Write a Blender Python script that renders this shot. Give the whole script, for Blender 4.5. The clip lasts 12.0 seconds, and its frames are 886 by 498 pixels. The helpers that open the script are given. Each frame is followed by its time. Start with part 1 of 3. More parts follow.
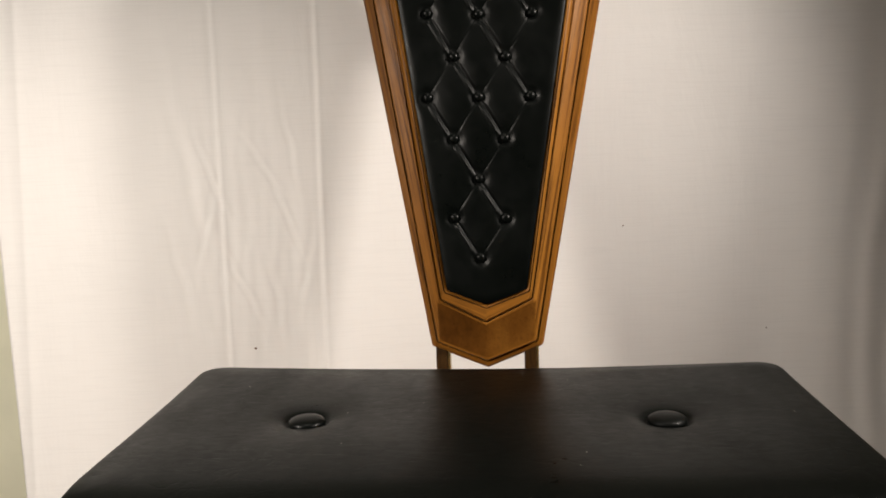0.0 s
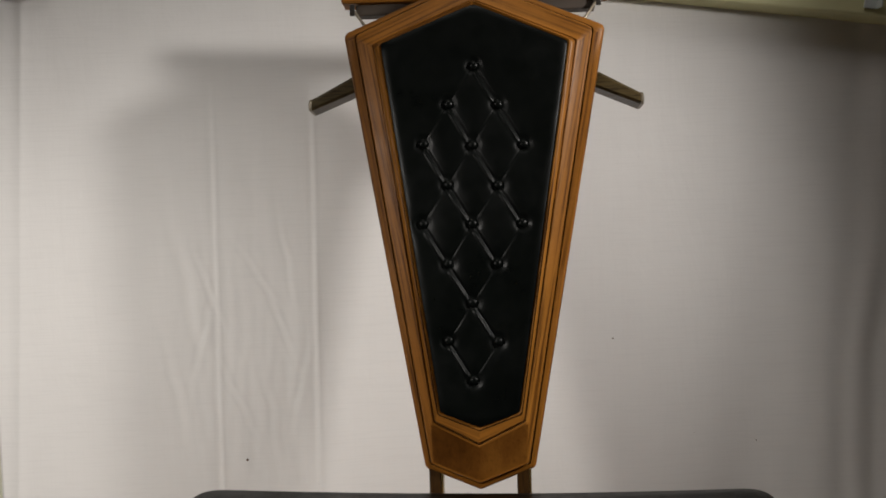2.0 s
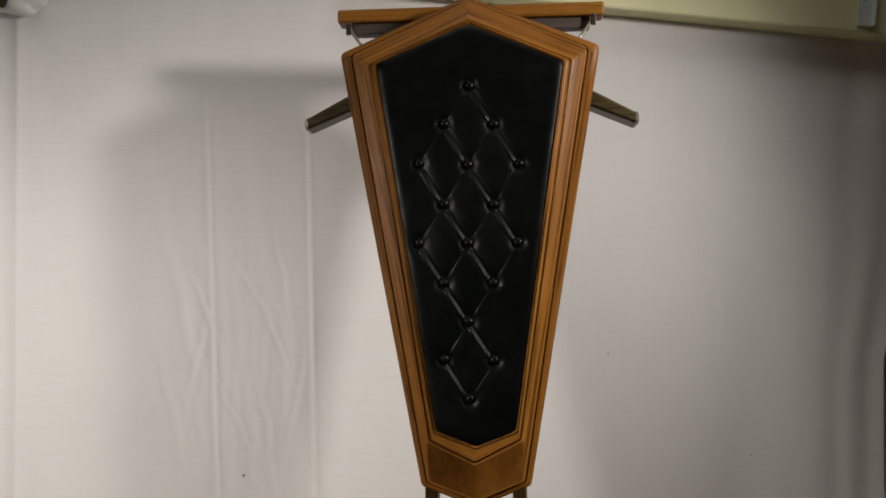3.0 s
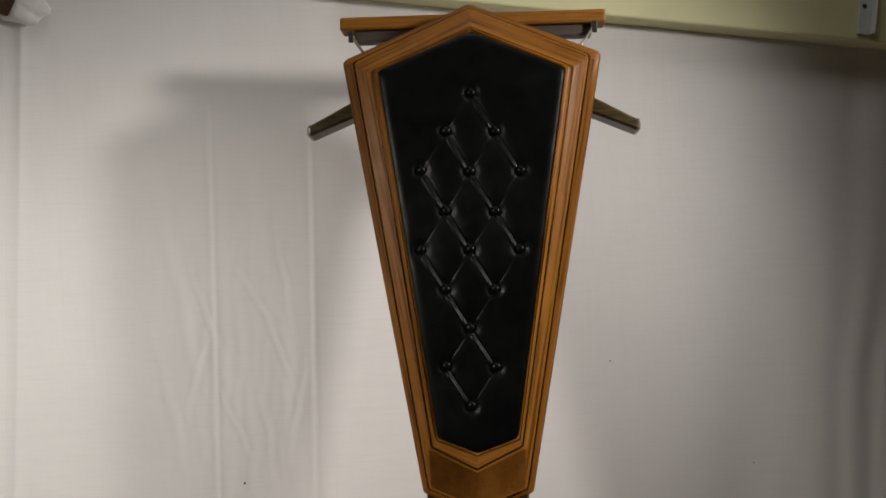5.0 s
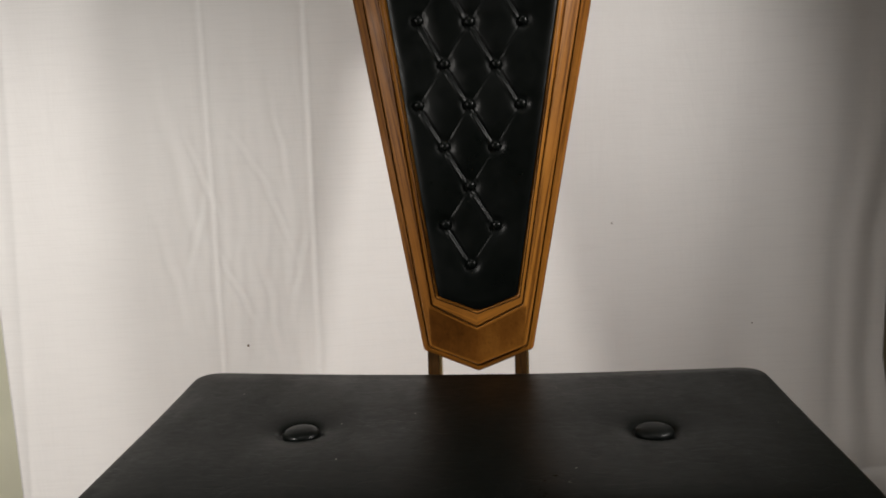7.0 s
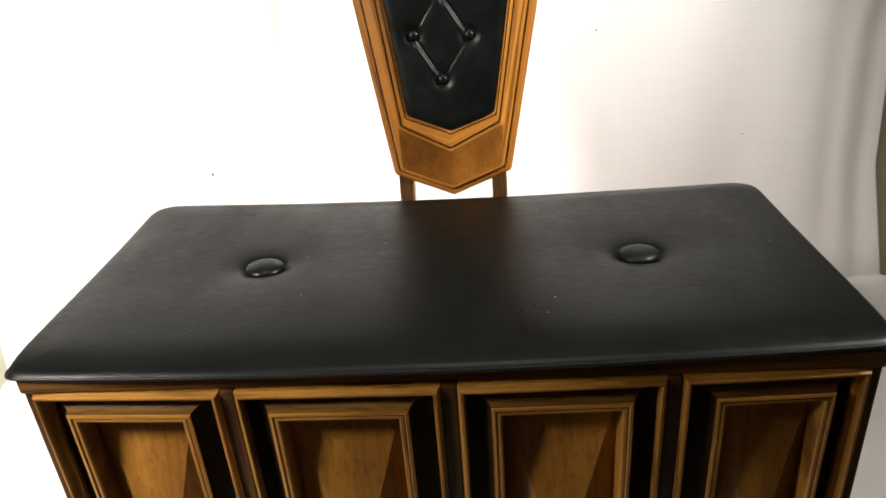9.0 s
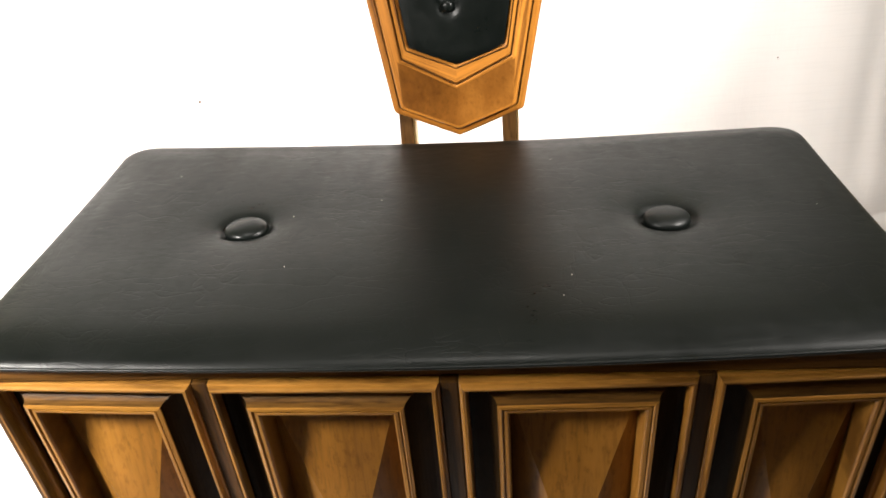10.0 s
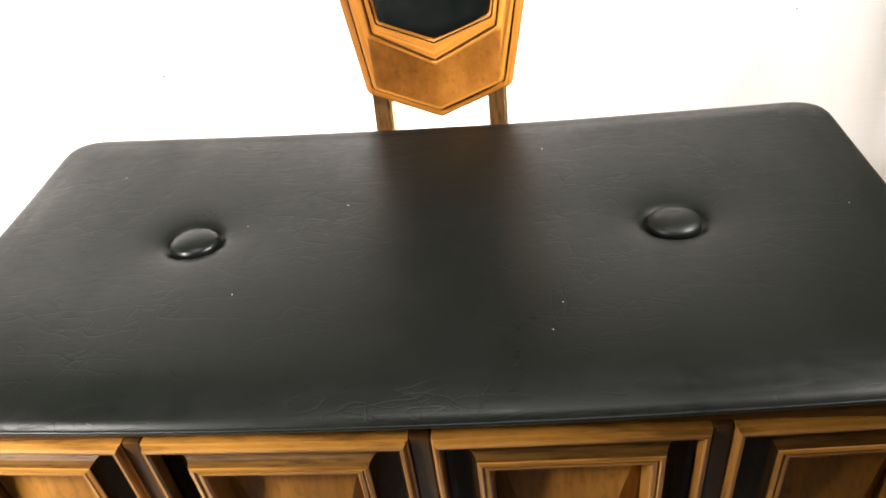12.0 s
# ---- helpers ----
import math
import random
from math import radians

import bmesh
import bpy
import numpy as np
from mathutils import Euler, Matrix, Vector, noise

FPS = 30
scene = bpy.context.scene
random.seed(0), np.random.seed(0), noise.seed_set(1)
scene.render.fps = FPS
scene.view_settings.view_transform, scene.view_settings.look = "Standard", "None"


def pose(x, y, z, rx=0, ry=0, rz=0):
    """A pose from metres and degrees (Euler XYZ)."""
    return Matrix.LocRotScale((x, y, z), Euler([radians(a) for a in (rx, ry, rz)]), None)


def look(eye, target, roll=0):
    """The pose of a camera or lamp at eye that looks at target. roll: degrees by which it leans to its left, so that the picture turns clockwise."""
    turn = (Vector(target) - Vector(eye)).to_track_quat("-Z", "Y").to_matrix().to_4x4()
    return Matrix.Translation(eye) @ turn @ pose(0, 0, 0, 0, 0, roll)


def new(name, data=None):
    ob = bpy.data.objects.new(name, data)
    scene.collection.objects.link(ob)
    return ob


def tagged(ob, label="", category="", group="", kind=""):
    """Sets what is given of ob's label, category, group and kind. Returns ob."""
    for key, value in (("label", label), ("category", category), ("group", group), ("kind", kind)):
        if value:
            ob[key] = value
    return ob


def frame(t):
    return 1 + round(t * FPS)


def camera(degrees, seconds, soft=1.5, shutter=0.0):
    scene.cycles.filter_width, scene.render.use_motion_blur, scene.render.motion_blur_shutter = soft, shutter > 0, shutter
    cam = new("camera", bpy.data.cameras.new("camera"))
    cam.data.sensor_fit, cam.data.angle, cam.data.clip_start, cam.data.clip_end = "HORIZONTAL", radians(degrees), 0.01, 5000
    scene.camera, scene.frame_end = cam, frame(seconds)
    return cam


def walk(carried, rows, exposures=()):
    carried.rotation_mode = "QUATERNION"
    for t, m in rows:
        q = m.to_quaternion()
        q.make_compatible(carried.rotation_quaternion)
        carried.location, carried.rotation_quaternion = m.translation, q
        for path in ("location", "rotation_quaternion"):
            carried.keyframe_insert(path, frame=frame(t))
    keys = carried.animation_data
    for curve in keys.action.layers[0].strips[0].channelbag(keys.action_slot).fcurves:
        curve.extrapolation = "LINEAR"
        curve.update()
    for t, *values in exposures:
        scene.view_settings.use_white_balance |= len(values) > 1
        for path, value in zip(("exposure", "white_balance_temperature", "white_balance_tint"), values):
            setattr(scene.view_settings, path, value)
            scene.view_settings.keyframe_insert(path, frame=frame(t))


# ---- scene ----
cam = camera(55.6, 12.0, soft=1.75)
PATH = [
    (0, (0.0291, -0.5581, 0.7119), (-0.0538, 0.4291, 0.5757), -2.05),
    (0.5, (0.0306, -0.5637, 0.7131), (-0.0409, 0.4293, 0.6188), -2.05),
    (1, (0.0327, -0.5679, 0.7347), (-0.0296, 0.4254, 0.6379), -2.08),
    (1.5, (0.0335, -0.5668, 0.7477), (-0.0294, 0.4285, 0.6735), -2.00),
    (2, (0.0269, -0.5753, 0.7659), (-0.0414, 0.4213, 0.7205), -1.64),
    (2.5, (0.0278, -0.5784, 0.7798), (-0.0354, 0.4188, 0.7404), -1.63),
    (4.5, (0.0260, -0.5790, 0.7829), (-0.0374, 0.4183, 0.7477), -1.61),
    (5, (0.0260, -0.5794, 0.7781), (-0.0378, 0.4182, 0.7503), -1.64),
    (5.5, (0.0272, -0.5760, 0.7736), (-0.0392, 0.4204, 0.7202), -1.69),
    (6, (0.0267, -0.5716, 0.7679), (-0.0404, 0.4229, 0.6870), -1.83),
    (6.5, (0.0282, -0.5678, 0.7597), (-0.0419, 0.4212, 0.6296), -1.96),
    (7, (0.0279, -0.5615, 0.7534), (-0.0424, 0.4212, 0.5820), -2.09),
    (7.5, (0.0303, -0.5520, 0.7559), (-0.0416, 0.4155, 0.5134), -2.46),
    (7.7, (0.0309, -0.5518, 0.7421), (-0.0399, 0.4128, 0.4881), -2.54),
    (9.3, (0.0375, -0.4755, 0.7390), (-0.0218, 0.4254, 0.3089), -3.99),
    (9.5, (0.0314, -0.4587, 0.7465), (-0.0275, 0.4248, 0.2819), -3.70),
    (10, (0.0398, -0.4055, 0.7507), (-0.0354, 0.4662, 0.2665), -4.06),
    (10.5, (0.0585, -0.3365, 0.7541), (-0.0179, 0.5271, 0.2558), -5.20),
    (11, (0.0653, -0.3161, 0.7548), (-0.0367, 0.5380, 0.2448), -5.88),
    (11.5, (0.0646, -0.3116, 0.7526), (-0.0306, 0.5206, 0.2065), -6.24),
    (12, (0.0585, -0.3093, 0.7504), (-0.0304, 0.5258, 0.2076), -6.14),
]
EXPOSURES = [
    (0.0, 0.70, 6950, 12), (0.5, 0.32, 6900, 11), (1.0, 0.15, 6700, 10), (1.5, 0.05, 6500, 10), (2.5, 0.12, 6500, 10), (5.5, 0.08, 6500, 10),
    (6.5, 0.1, 6500, 10), (7.0, 0.36, 6450, 10), (7.7, 0.68, 6450, 10), (9.3, 2.1, 6500, 10), (10.0, 2.58, 6500, 10), (12.0, 2.92, 6500, 10),
]
walk(cam, [(t, look(eye, target, roll)) for t, eye, target, roll in PATH], EXPOSURES)

# ---- world and lamps ----
world = bpy.data.worlds.new("world")
scene.world = world
world.use_nodes = True
world.node_tree.nodes["Background"].inputs["Color"].default_value = (0.9, 0.95, 1.0, 1)
world.node_tree.nodes["Background"].inputs["Strength"].default_value = 0.005


def spot_lamp(name, eye, target, cone, blend, radius, power, colour):
    data = bpy.data.lights.new(name, "SPOT")
    data.spot_size, data.spot_blend, data.shadow_soft_size = radians(cone), blend, radius
    data.energy, data.color = power, colour
    ob = new(name, data)
    ob.matrix_world = look(eye, target)
    return ob


def area_lamp(name, eye, target, size, power, colour, spread=180):
    data = bpy.data.lights.new(name, "AREA")
    data.shape, data.size, data.energy, data.color = "DISK", size, power, colour
    data.spread = radians(spread)
    ob = new(name, data)
    ob.matrix_world = look(eye, target)
    return ob


area_lamp("ceiling_lamp_light", (-0.06, -0.30, 2.50), (-0.05, 0.30, 0.60), 0.90, 5.2, (1.0, 0.95, 0.89), 178)
spot_lamp("left_lamp_light", (-0.78, -0.46, 1.02), (-0.53, 0.28, 0.42), 94, 1.0, 0.10, 34, (1.0, 0.95, 0.89))
spot_lamp("side_lamp_light", (0.82, -0.07, 1.14), (-0.72, 0.62, 0.43), 89, 1.0, 0.06, 35, (1.0, 0.95, 0.90))


# ---- materials ----
def shader(name, base, rough, metal=0.0, coat=0.0, spec=0.5):
    mat = bpy.data.materials.new(name)
    mat.use_nodes = True
    b = mat.node_tree.nodes["Principled BSDF"]
    b.inputs["Base Color"].default_value = (*base, 1)
    b.inputs["Roughness"].default_value = rough
    b.inputs["Metallic"].default_value = metal
    b.inputs["Coat Weight"].default_value = coat
    b.inputs["Specular IOR Level"].default_value = spec
    return mat, mat.node_tree.nodes, mat.node_tree.links, b


def coords(nodes, links, scale=(1, 1, 1), rot=(0, 0, 0)):
    tc = nodes.new("ShaderNodeTexCoord")
    mp = nodes.new("ShaderNodeMapping")
    mp.inputs["Scale"].default_value = scale
    mp.inputs["Rotation"].default_value = [radians(a) for a in rot]
    links.new(tc.outputs["Object"], mp.inputs["Vector"])
    return mp.outputs["Vector"]


def noise_node(nodes, links, vec, scale, detail=4, rough=0.55, distort=0.0):
    n = nodes.new("ShaderNodeTexNoise")
    n.inputs["Scale"].default_value = scale
    n.inputs["Detail"].default_value = detail
    n.inputs["Roughness"].default_value = rough
    n.inputs["Distortion"].default_value = distort
    links.new(vec, n.inputs["Vector"])
    return n.outputs["Fac"]


def ramp(nodes, links, fac, stops):
    r = nodes.new("ShaderNodeValToRGB")
    el = r.color_ramp.elements
    while len(el) < len(stops):
        el.new(0.5)
    for e, (p, c) in zip(el, stops):
        e.position, e.color = p, (*c, 1)
    links.new(fac, r.inputs["Fac"])
    return r.outputs["Color"]


def mixed(nodes, links, a, b, fac, mode="MIX"):
    m = nodes.new("ShaderNodeMix")
    m.data_type, m.blend_type = "RGBA", mode
    for sock, v in ((m.inputs[6], a), (m.inputs[7], b), (m.inputs[0], fac)):
        if isinstance(v, tuple):
            sock.default_value = (*v, 1)
        elif isinstance(v, (int, float)):
            sock.default_value = v
        else:
            links.new(v, sock)
    return m.outputs[2]


def bump(nodes, links, b, height, strength, distance):
    n = nodes.new("ShaderNodeBump")
    n.inputs["Strength"].default_value = strength
    n.inputs["Distance"].default_value = distance
    links.new(height, n.inputs["Height"])
    links.new(n.outputs["Normal"], b.inputs["Normal"])
    return n


def wood(name, dark, mid, light, grain=(1, 1, 1), rough=0.42, coat=0.05, pore=0.75, fleck_mix=0.12, spec=0.18, turn=0):
    """Stained oak: long pores and slow colour bands along the axis with the small scale."""
    mat, nodes, links, b = shader(name, mid, rough, coat=coat, spec=spec)
    v = coords(nodes, links, tuple(1 / g for g in grain), (0, turn, 0))
    v.node.vector_type = "TEXTURE"
    bands = noise_node(nodes, links, v, 16, 5, 0.6, 0.15)
    fine = noise_node(nodes, links, v, 330, 4, 0.65)
    tone = ramp(nodes, links, bands, [(0.22, dark), (0.50, mid), (0.78, light)])
    pores = ramp(nodes, links, fine, [(0.38, (0.30, 0.25, 0.20)), (0.50, (1, 1, 1)), (0.64, (1.25, 1.22, 1.16))])
    fleck = noise_node(nodes, links, coords(nodes, links, tuple(0.35 + 0.65 * g for g in grain)), 240, 4, 0.65)
    flecks = ramp(nodes, links, fleck, [(0.36, (0.45, 0.38, 0.3)), (0.46, (1, 1, 1)), (0.66, (1, 1, 1)), (0.74, (1.35, 1.3, 1.2))])
    blot = ramp(nodes, links, noise_node(nodes, links, coords(nodes, links), 22, 4, 0.6), [(0.3, (0.72, 0.68, 0.62)), (0.62, (1.05, 1.05, 1.05))])
    stain = mixed(nodes, links, mixed(nodes, links, tone, pores, pore, "MULTIPLY"), flecks, fleck_mix, "MULTIPLY")
    links.new(mixed(nodes, links, stain, blot, 0.4, "MULTIPLY"), b.inputs["Base Color"])
    wear = noise_node(nodes, links, coords(nodes, links), 28, 4)
    r = nodes.new("ShaderNodeMapRange")
    r.inputs["To Min"].default_value, r.inputs["To Max"].default_value = rough - 0.1, rough + 0.14
    links.new(wear, r.inputs["Value"])
    links.new(r.outputs["Result"], b.inputs["Roughness"])
    b.inputs["Coat Roughness"].default_value = 0.22
    bump(nodes, links, b, fine, 0.35, 0.0006)
    return mat


OAK_D, OAK_M, OAK_L = (0.125, 0.046, 0.0075), (0.250, 0.099, 0.0140), (0.375, 0.166, 0.029)
wood_up = wood("stained oak, upright grain", OAK_D, OAK_M, OAK_L, (1, 0.03, 0.025), 0.40, coat=0.0, pore=0.85, spec=0.16)
wood_left = wood("stained oak, left rail", OAK_D, OAK_M, OAK_L, (1, 0.03, 0.02), 0.40, coat=0.0, pore=0.85, spec=0.16, turn=-10.2)
wood_right = wood("stained oak, right rail", OAK_D, OAK_M, OAK_L, (1, 0.03, 0.02), 0.40, coat=0.0, pore=0.85, spec=0.16, turn=10.8)
wood_across = wood("stained oak, level grain", OAK_D, OAK_M, OAK_L, (0.025, 1, 1), pore=0.5, coat=0.0)
wood_rise = wood("stained oak, rising grain", OAK_D, OAK_M, OAK_L, (0.02, 0.05, 1), pore=0.75, coat=0.0, turn=-23.4)
wood_fall = wood("stained oak, falling grain", OAK_D, OAK_M, OAK_L, (0.02, 0.05, 1), pore=0.75, coat=0.0, turn=23.4)
wood_burl = wood("figured veneer", (0.080, 0.033, 0.005), (0.185, 0.080, 0.011), (0.31, 0.142, 0.026), (1, 0.3, 0.10), 0.40, coat=0.0, pore=0.25, fleck_mix=0.40, spec=0.16)
wood_foot = wood("figured foot veneer", (0.045, 0.015, 0.0025), (0.140, 0.053, 0.0085), (0.270, 0.115, 0.020), (0.9, 0.5, 0.55), 0.40, coat=0.0, pore=0.12, fleck_mix=0.30, spec=0.09)
wood_dark = wood("dark stained rail wood", (0.020, 0.009, 0.002), (0.040, 0.019, 0.005), (0.065, 0.032, 0.009), (1, 1, 0.06), 0.42, 0.0, spec=0.15)
wood_glaze = wood("dark glazed recess", (0.030, 0.012, 0.002), (0.060, 0.025, 0.005), (0.10, 0.042, 0.009), (1, 1, 0.08), 0.45, 0.0)


# near-black glaze tone; the shade of the upright hollows is put into it
wood_hollow_shade = wood("hollow wood, dark glaze with painted shade", (0.004, 0.002, 0.0006), (0.012, 0.006, 0.0015), (0.040, 0.018, 0.004), (0.3, 1, 0.12), 0.5, 0.0, 0.5, spec=0.05)
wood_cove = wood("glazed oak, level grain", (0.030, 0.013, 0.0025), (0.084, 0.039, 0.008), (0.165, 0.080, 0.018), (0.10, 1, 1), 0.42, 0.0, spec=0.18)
wood_door_up = wood("door oak, upright grain", (0.10, 0.040, 0.006), (0.235, 0.107, 0.018), (0.36, 0.175, 0.037), (1, 0.03, 0.03), 0.40, 0.08)
wood_door_across = wood("door oak, level grain", (0.10, 0.040, 0.006), (0.235, 0.107, 0.018), (0.36, 0.175, 0.037), (0.03, 0.1, 1), 0.40, 0.08)
# oak darkened to hold the shade under the cushion's edge
wood_rail = wood("oak rail, cushion shade in colour", (0.028, 0.012, 0.002), (0.078, 0.035, 0.007), (0.15, 0.070, 0.016), (0.05, 0.2, 1), 0.42, 0.0, spec=0.18)
# oak darkened to hold the shade between the doors
wood_stile = wood("oak stile, shade in colour", (0.010, 0.004, 0.001), (0.036, 0.016, 0.003), (0.11, 0.050, 0.011), (1, 0.05, 0.04), 0.45, 0.0, spec=0.12)


def leather(name, base, rough, spec, crease=0.0):
    """Grained leatherette; crease: the strength of its fine worn creases."""
    mat, nodes, links, b = shader(name, base, rough, spec=spec)
    v = coords(nodes, links)
    grain = nodes.new("ShaderNodeTexVoronoi")
    grain.inputs["Scale"].default_value = 700
    links.new(v, grain.inputs["Vector"])
    soft = noise_node(nodes, links, v, 26, 3, 0.5)
    scuff = noise_node(nodes, links, coords(nodes, links, (1, 0.5, 1), (0, 0, 25)), 14, 5, 0.6, 0.3)
    fine = noise_node(nodes, links, coords(nodes, links, (1, 2.2, 1), (0, 0, -12)), 85, 4, 0.65, 0.4)
    worn = mixed(nodes, links, scuff, fine, 0.45)
    r = nodes.new("ShaderNodeMapRange")
    r.inputs["From Min"].default_value, r.inputs["From Max"].default_value = 0.32, 0.68
    r.inputs["To Min"].default_value, r.inputs["To Max"].default_value = rough - 0.10, rough + 0.12
    links.new(worn, r.inputs["Value"])
    links.new(r.outputs["Result"], b.inputs["Roughness"])
    links.new(mixed(nodes, links, base, tuple(c * 1.5 for c in base), soft), b.inputs["Base Color"])
    add = nodes.new("ShaderNodeMath")
    add.operation = "MULTIPLY_ADD"
    add.inputs[1].default_value = 0.25
    links.new(grain.outputs["Distance"], add.inputs[0])
    gentle = nodes.new("ShaderNodeMath")
    gentle.operation = "MULTIPLY"
    gentle.inputs[1].default_value = 0.35
    links.new(soft, gentle.inputs[0])
    links.new(gentle.outputs[0], add.inputs[2])
    relief = bump(nodes, links, b, add.outputs[0], 0.16, 0.0008)
    if crease:
        height = None
        for turn, size, scale in ((8, 42, (0.4, 1, 1)), (32, 50, (0.35, 1, 1)), (14, 46, (1, 0.35, 1)), (-38, 40, (0.35, 1, 1))):
            n = noise_node(nodes, links, coords(nodes, links, scale, (0, 0, turn)), size, 1.5, 0.5, 0.2)
            line = ramp(nodes, links, n, [(0.491, (0, 0, 0)), (0.5, (1, 1, 1)), (0.509, (0, 0, 0))])
            patch = ramp(nodes, links, noise_node(nodes, links, coords(nodes, links, (1, 1, 1), (0, 0, turn)), 8, 3), [(0.42, (0, 0, 0)), (0.62, (1, 1, 1))])
            mark = mixed(nodes, links, line, patch, 1.0, "MULTIPLY")
            height = mark if height is None else mixed(nodes, links, height, mark, 1.0, "ADD")
        second = nodes.new("ShaderNodeBump")
        second.invert = True
        second.inputs["Strength"].default_value = crease
        second.inputs["Distance"].default_value = 0.0006
        links.new(height, second.inputs["Height"])
        links.new(second.outputs["Normal"], relief.inputs["Normal"])
    return mat


vinyl = leather("black leatherette", (0.0014, 0.0020, 0.0017), 0.35, 0.16)
vinyl_seat = leather("black seat leatherette", (0.0020, 0.0025, 0.0021), 0.36, 0.108, 0.16)


def cloth(name, base, weave=1.0):
    mat, nodes, links, b = shader(name, base, 0.9, spec=0.15)
    v = coords(nodes, links)
    big = noise_node(nodes, links, v, 3.5, 4)
    tone = ramp(nodes, links, big, [(0.3, tuple(c * 0.94 for c in base)), (0.7, base)])
    level = noise_node(nodes, links, coords(nodes, links, (16, 16, 520)), 1.0, 3)
    slub = ramp(nodes, links, level, [(0.34, (0.972, 0.972, 0.972)), (0.52, (1, 1, 1))])
    upright = ramp(nodes, links, noise_node(nodes, links, coords(nodes, links, (420, 420, 6)), 1.0, 2), [(0.3, (0.99, 0.99, 0.99)), (0.5, (1, 1, 1))])
    links.new(mixed(nodes, links, mixed(nodes, links, tone, slub, 1.0, "MULTIPLY"), upright, 1.0, "MULTIPLY"), b.inputs["Base Color"])
    wrinkle = noise_node(nodes, links, coords(nodes, links, (9, 9, 3)), 1.0, 5, 0.6, 0.5)
    add = nodes.new("ShaderNodeMath")
    add.operation = "MULTIPLY_ADD"
    add.inputs[1].default_value = 0.07 * weave
    links.new(level, add.inputs[0])
    links.new(wrinkle, add.inputs[2])
    bump(nodes, links, b, add.outputs[0], 0.22, 0.008)
    b.inputs["Sheen Weight"].default_value = 0.1
    return mat


sheet_cloth = cloth("white cotton sheet", (0.78, 0.765, 0.75))


def paint(name, base, rough=0.6, scale=6):
    mat, nodes, links, b = shader(name, base, rough)
    v = coords(nodes, links)
    n = noise_node(nodes, links, v, scale, 5)
    links.new(ramp(nodes, links, n, [(0.3, tuple(c * 0.86 for c in base)), (0.7, base)]), b.inputs["Base Color"])
    bump(nodes, links, b, noise_node(nodes, links, v, 160, 3), 0.15, 0.001)
    return mat


cream = paint("cream paint", (0.80, 0.77, 0.45))
wall_paint = paint("pale cream wall paint", (0.80, 0.79, 0.62), 0.7)
plaster = paint("pale plaster", (0.60, 0.57, 0.50), 0.8)
floor_paint = paint("brown floor", (0.16, 0.10, 0.06), 0.5)
steel = paint("galvanised steel", (0.62, 0.66, 0.65), 0.5, 40)
tan_paint = paint("dull cream paint", (0.66, 0.59, 0.42), 0.6, 9)
grey_paint = paint("grey-brown paint", (0.060, 0.044, 0.032), 0.6, 30)
wood_hanger = wood("olive-brown hanger wood", (0.034, 0.022, 0.007), (0.062, 0.044, 0.017), (0.10, 0.072, 0.030), (0.06, 1, 1), 0.38, 0.0, spec=0.30)
aged_steel = shader("aged steel wire", (0.30, 0.26, 0.20), 0.4, metal=0.7)[0]
brass = shader("dull brass", (0.52, 0.36, 0.14), 0.35, metal=1.0)[0]
speck_dirt = shader("brown dirt", (0.16, 0.12, 0.09), 0.9)[0]
black_metal = shader("blackened steel", (0.05, 0.045, 0.04), 0.4, metal=0.6)[0]


# ---- mesh helpers ----
def part(name, mesh, material, parent=None, label="", smooth=False):
    """Links a bmesh, or a mesh, as one object under its thing."""
    if isinstance(mesh, bmesh.types.BMesh):
        bmesh.ops.recalc_face_normals(mesh, faces=mesh.faces)
        data = bpy.data.meshes.new(name)
        mesh.to_mesh(data)
        mesh.free()
    else:
        data = mesh
    for m in material if isinstance(material, (list, tuple)) else (material,):
        data.materials.append(m)
    if smooth:
        data.polygons.foreach_set("use_smooth", [True] * len(data.polygons))
        data.update()
    ob = new(name, data)
    if parent:
        ob.parent = parent
    if label:
        ob["label"] = label
    return ob


def box(bm, x0, x1, y0, y1, z0, z1, bevel=0.0):
    made = bmesh.ops.create_cube(bm, size=1)["verts"]
    for v in made:
        v.co = ((x0 + x1) / 2 + v.co.x * (x1 - x0), (y0 + y1) / 2 + v.co.y * (y1 - y0), (z0 + z1) / 2 + v.co.z * (z1 - z0))
    if bevel:
        edges = list({e for v in made for e in v.link_edges})
        bmesh.ops.bevel(bm, geom=edges, offset=bevel, segments=2, affect="EDGES", profile=0.5)
    return bm


def apply(bm, m):
    bmesh.ops.transform(bm, matrix=m, verts=bm.verts)
    return bm


def rounded(points, radius, steps=4):
    """A closed outline of (x, z) corners, each rounded by its radius."""
    out = []
    n = len(points)
    for i, p in enumerate(points):
        p = Vector(p)
        a, b = Vector(points[i - 1]) - p, Vector(points[(i + 1) % n]) - p
        r = radius[i] if isinstance(radius, (list, tuple)) else radius
        half = a.angle(b) / 2
        cut = r / math.tan(half)
        s, e = p + a.normalized() * cut, p + b.normalized() * cut
        for k in range(steps + 1):
            t = k / steps
            out.append((1 - t) ** 2 * s + 2 * t * (1 - t) * p + t * t * e)
    return out


def inset(points, d):
    """The corners of a convex outline moved inward by d."""
    n = len(points)
    c = sum((Vector(p) for p in points), Vector((0, 0))) / n
    lines = []
    for i in range(n):
        p, q = Vector(points[i]), Vector(points[(i + 1) % n])
        nrm = Vector((-(q - p).y, (q - p).x)).normalized()
        if nrm.dot(c - p) < 0:
            nrm = -nrm
        lines.append((p + nrm * d, q - p))
    out = []
    for i in range(n):
        (p, u), (q, w) = lines[i - 1], lines[i]
        k = (q - p).cross(w) / u.cross(w)
        out.append(p + u * k)
    return out


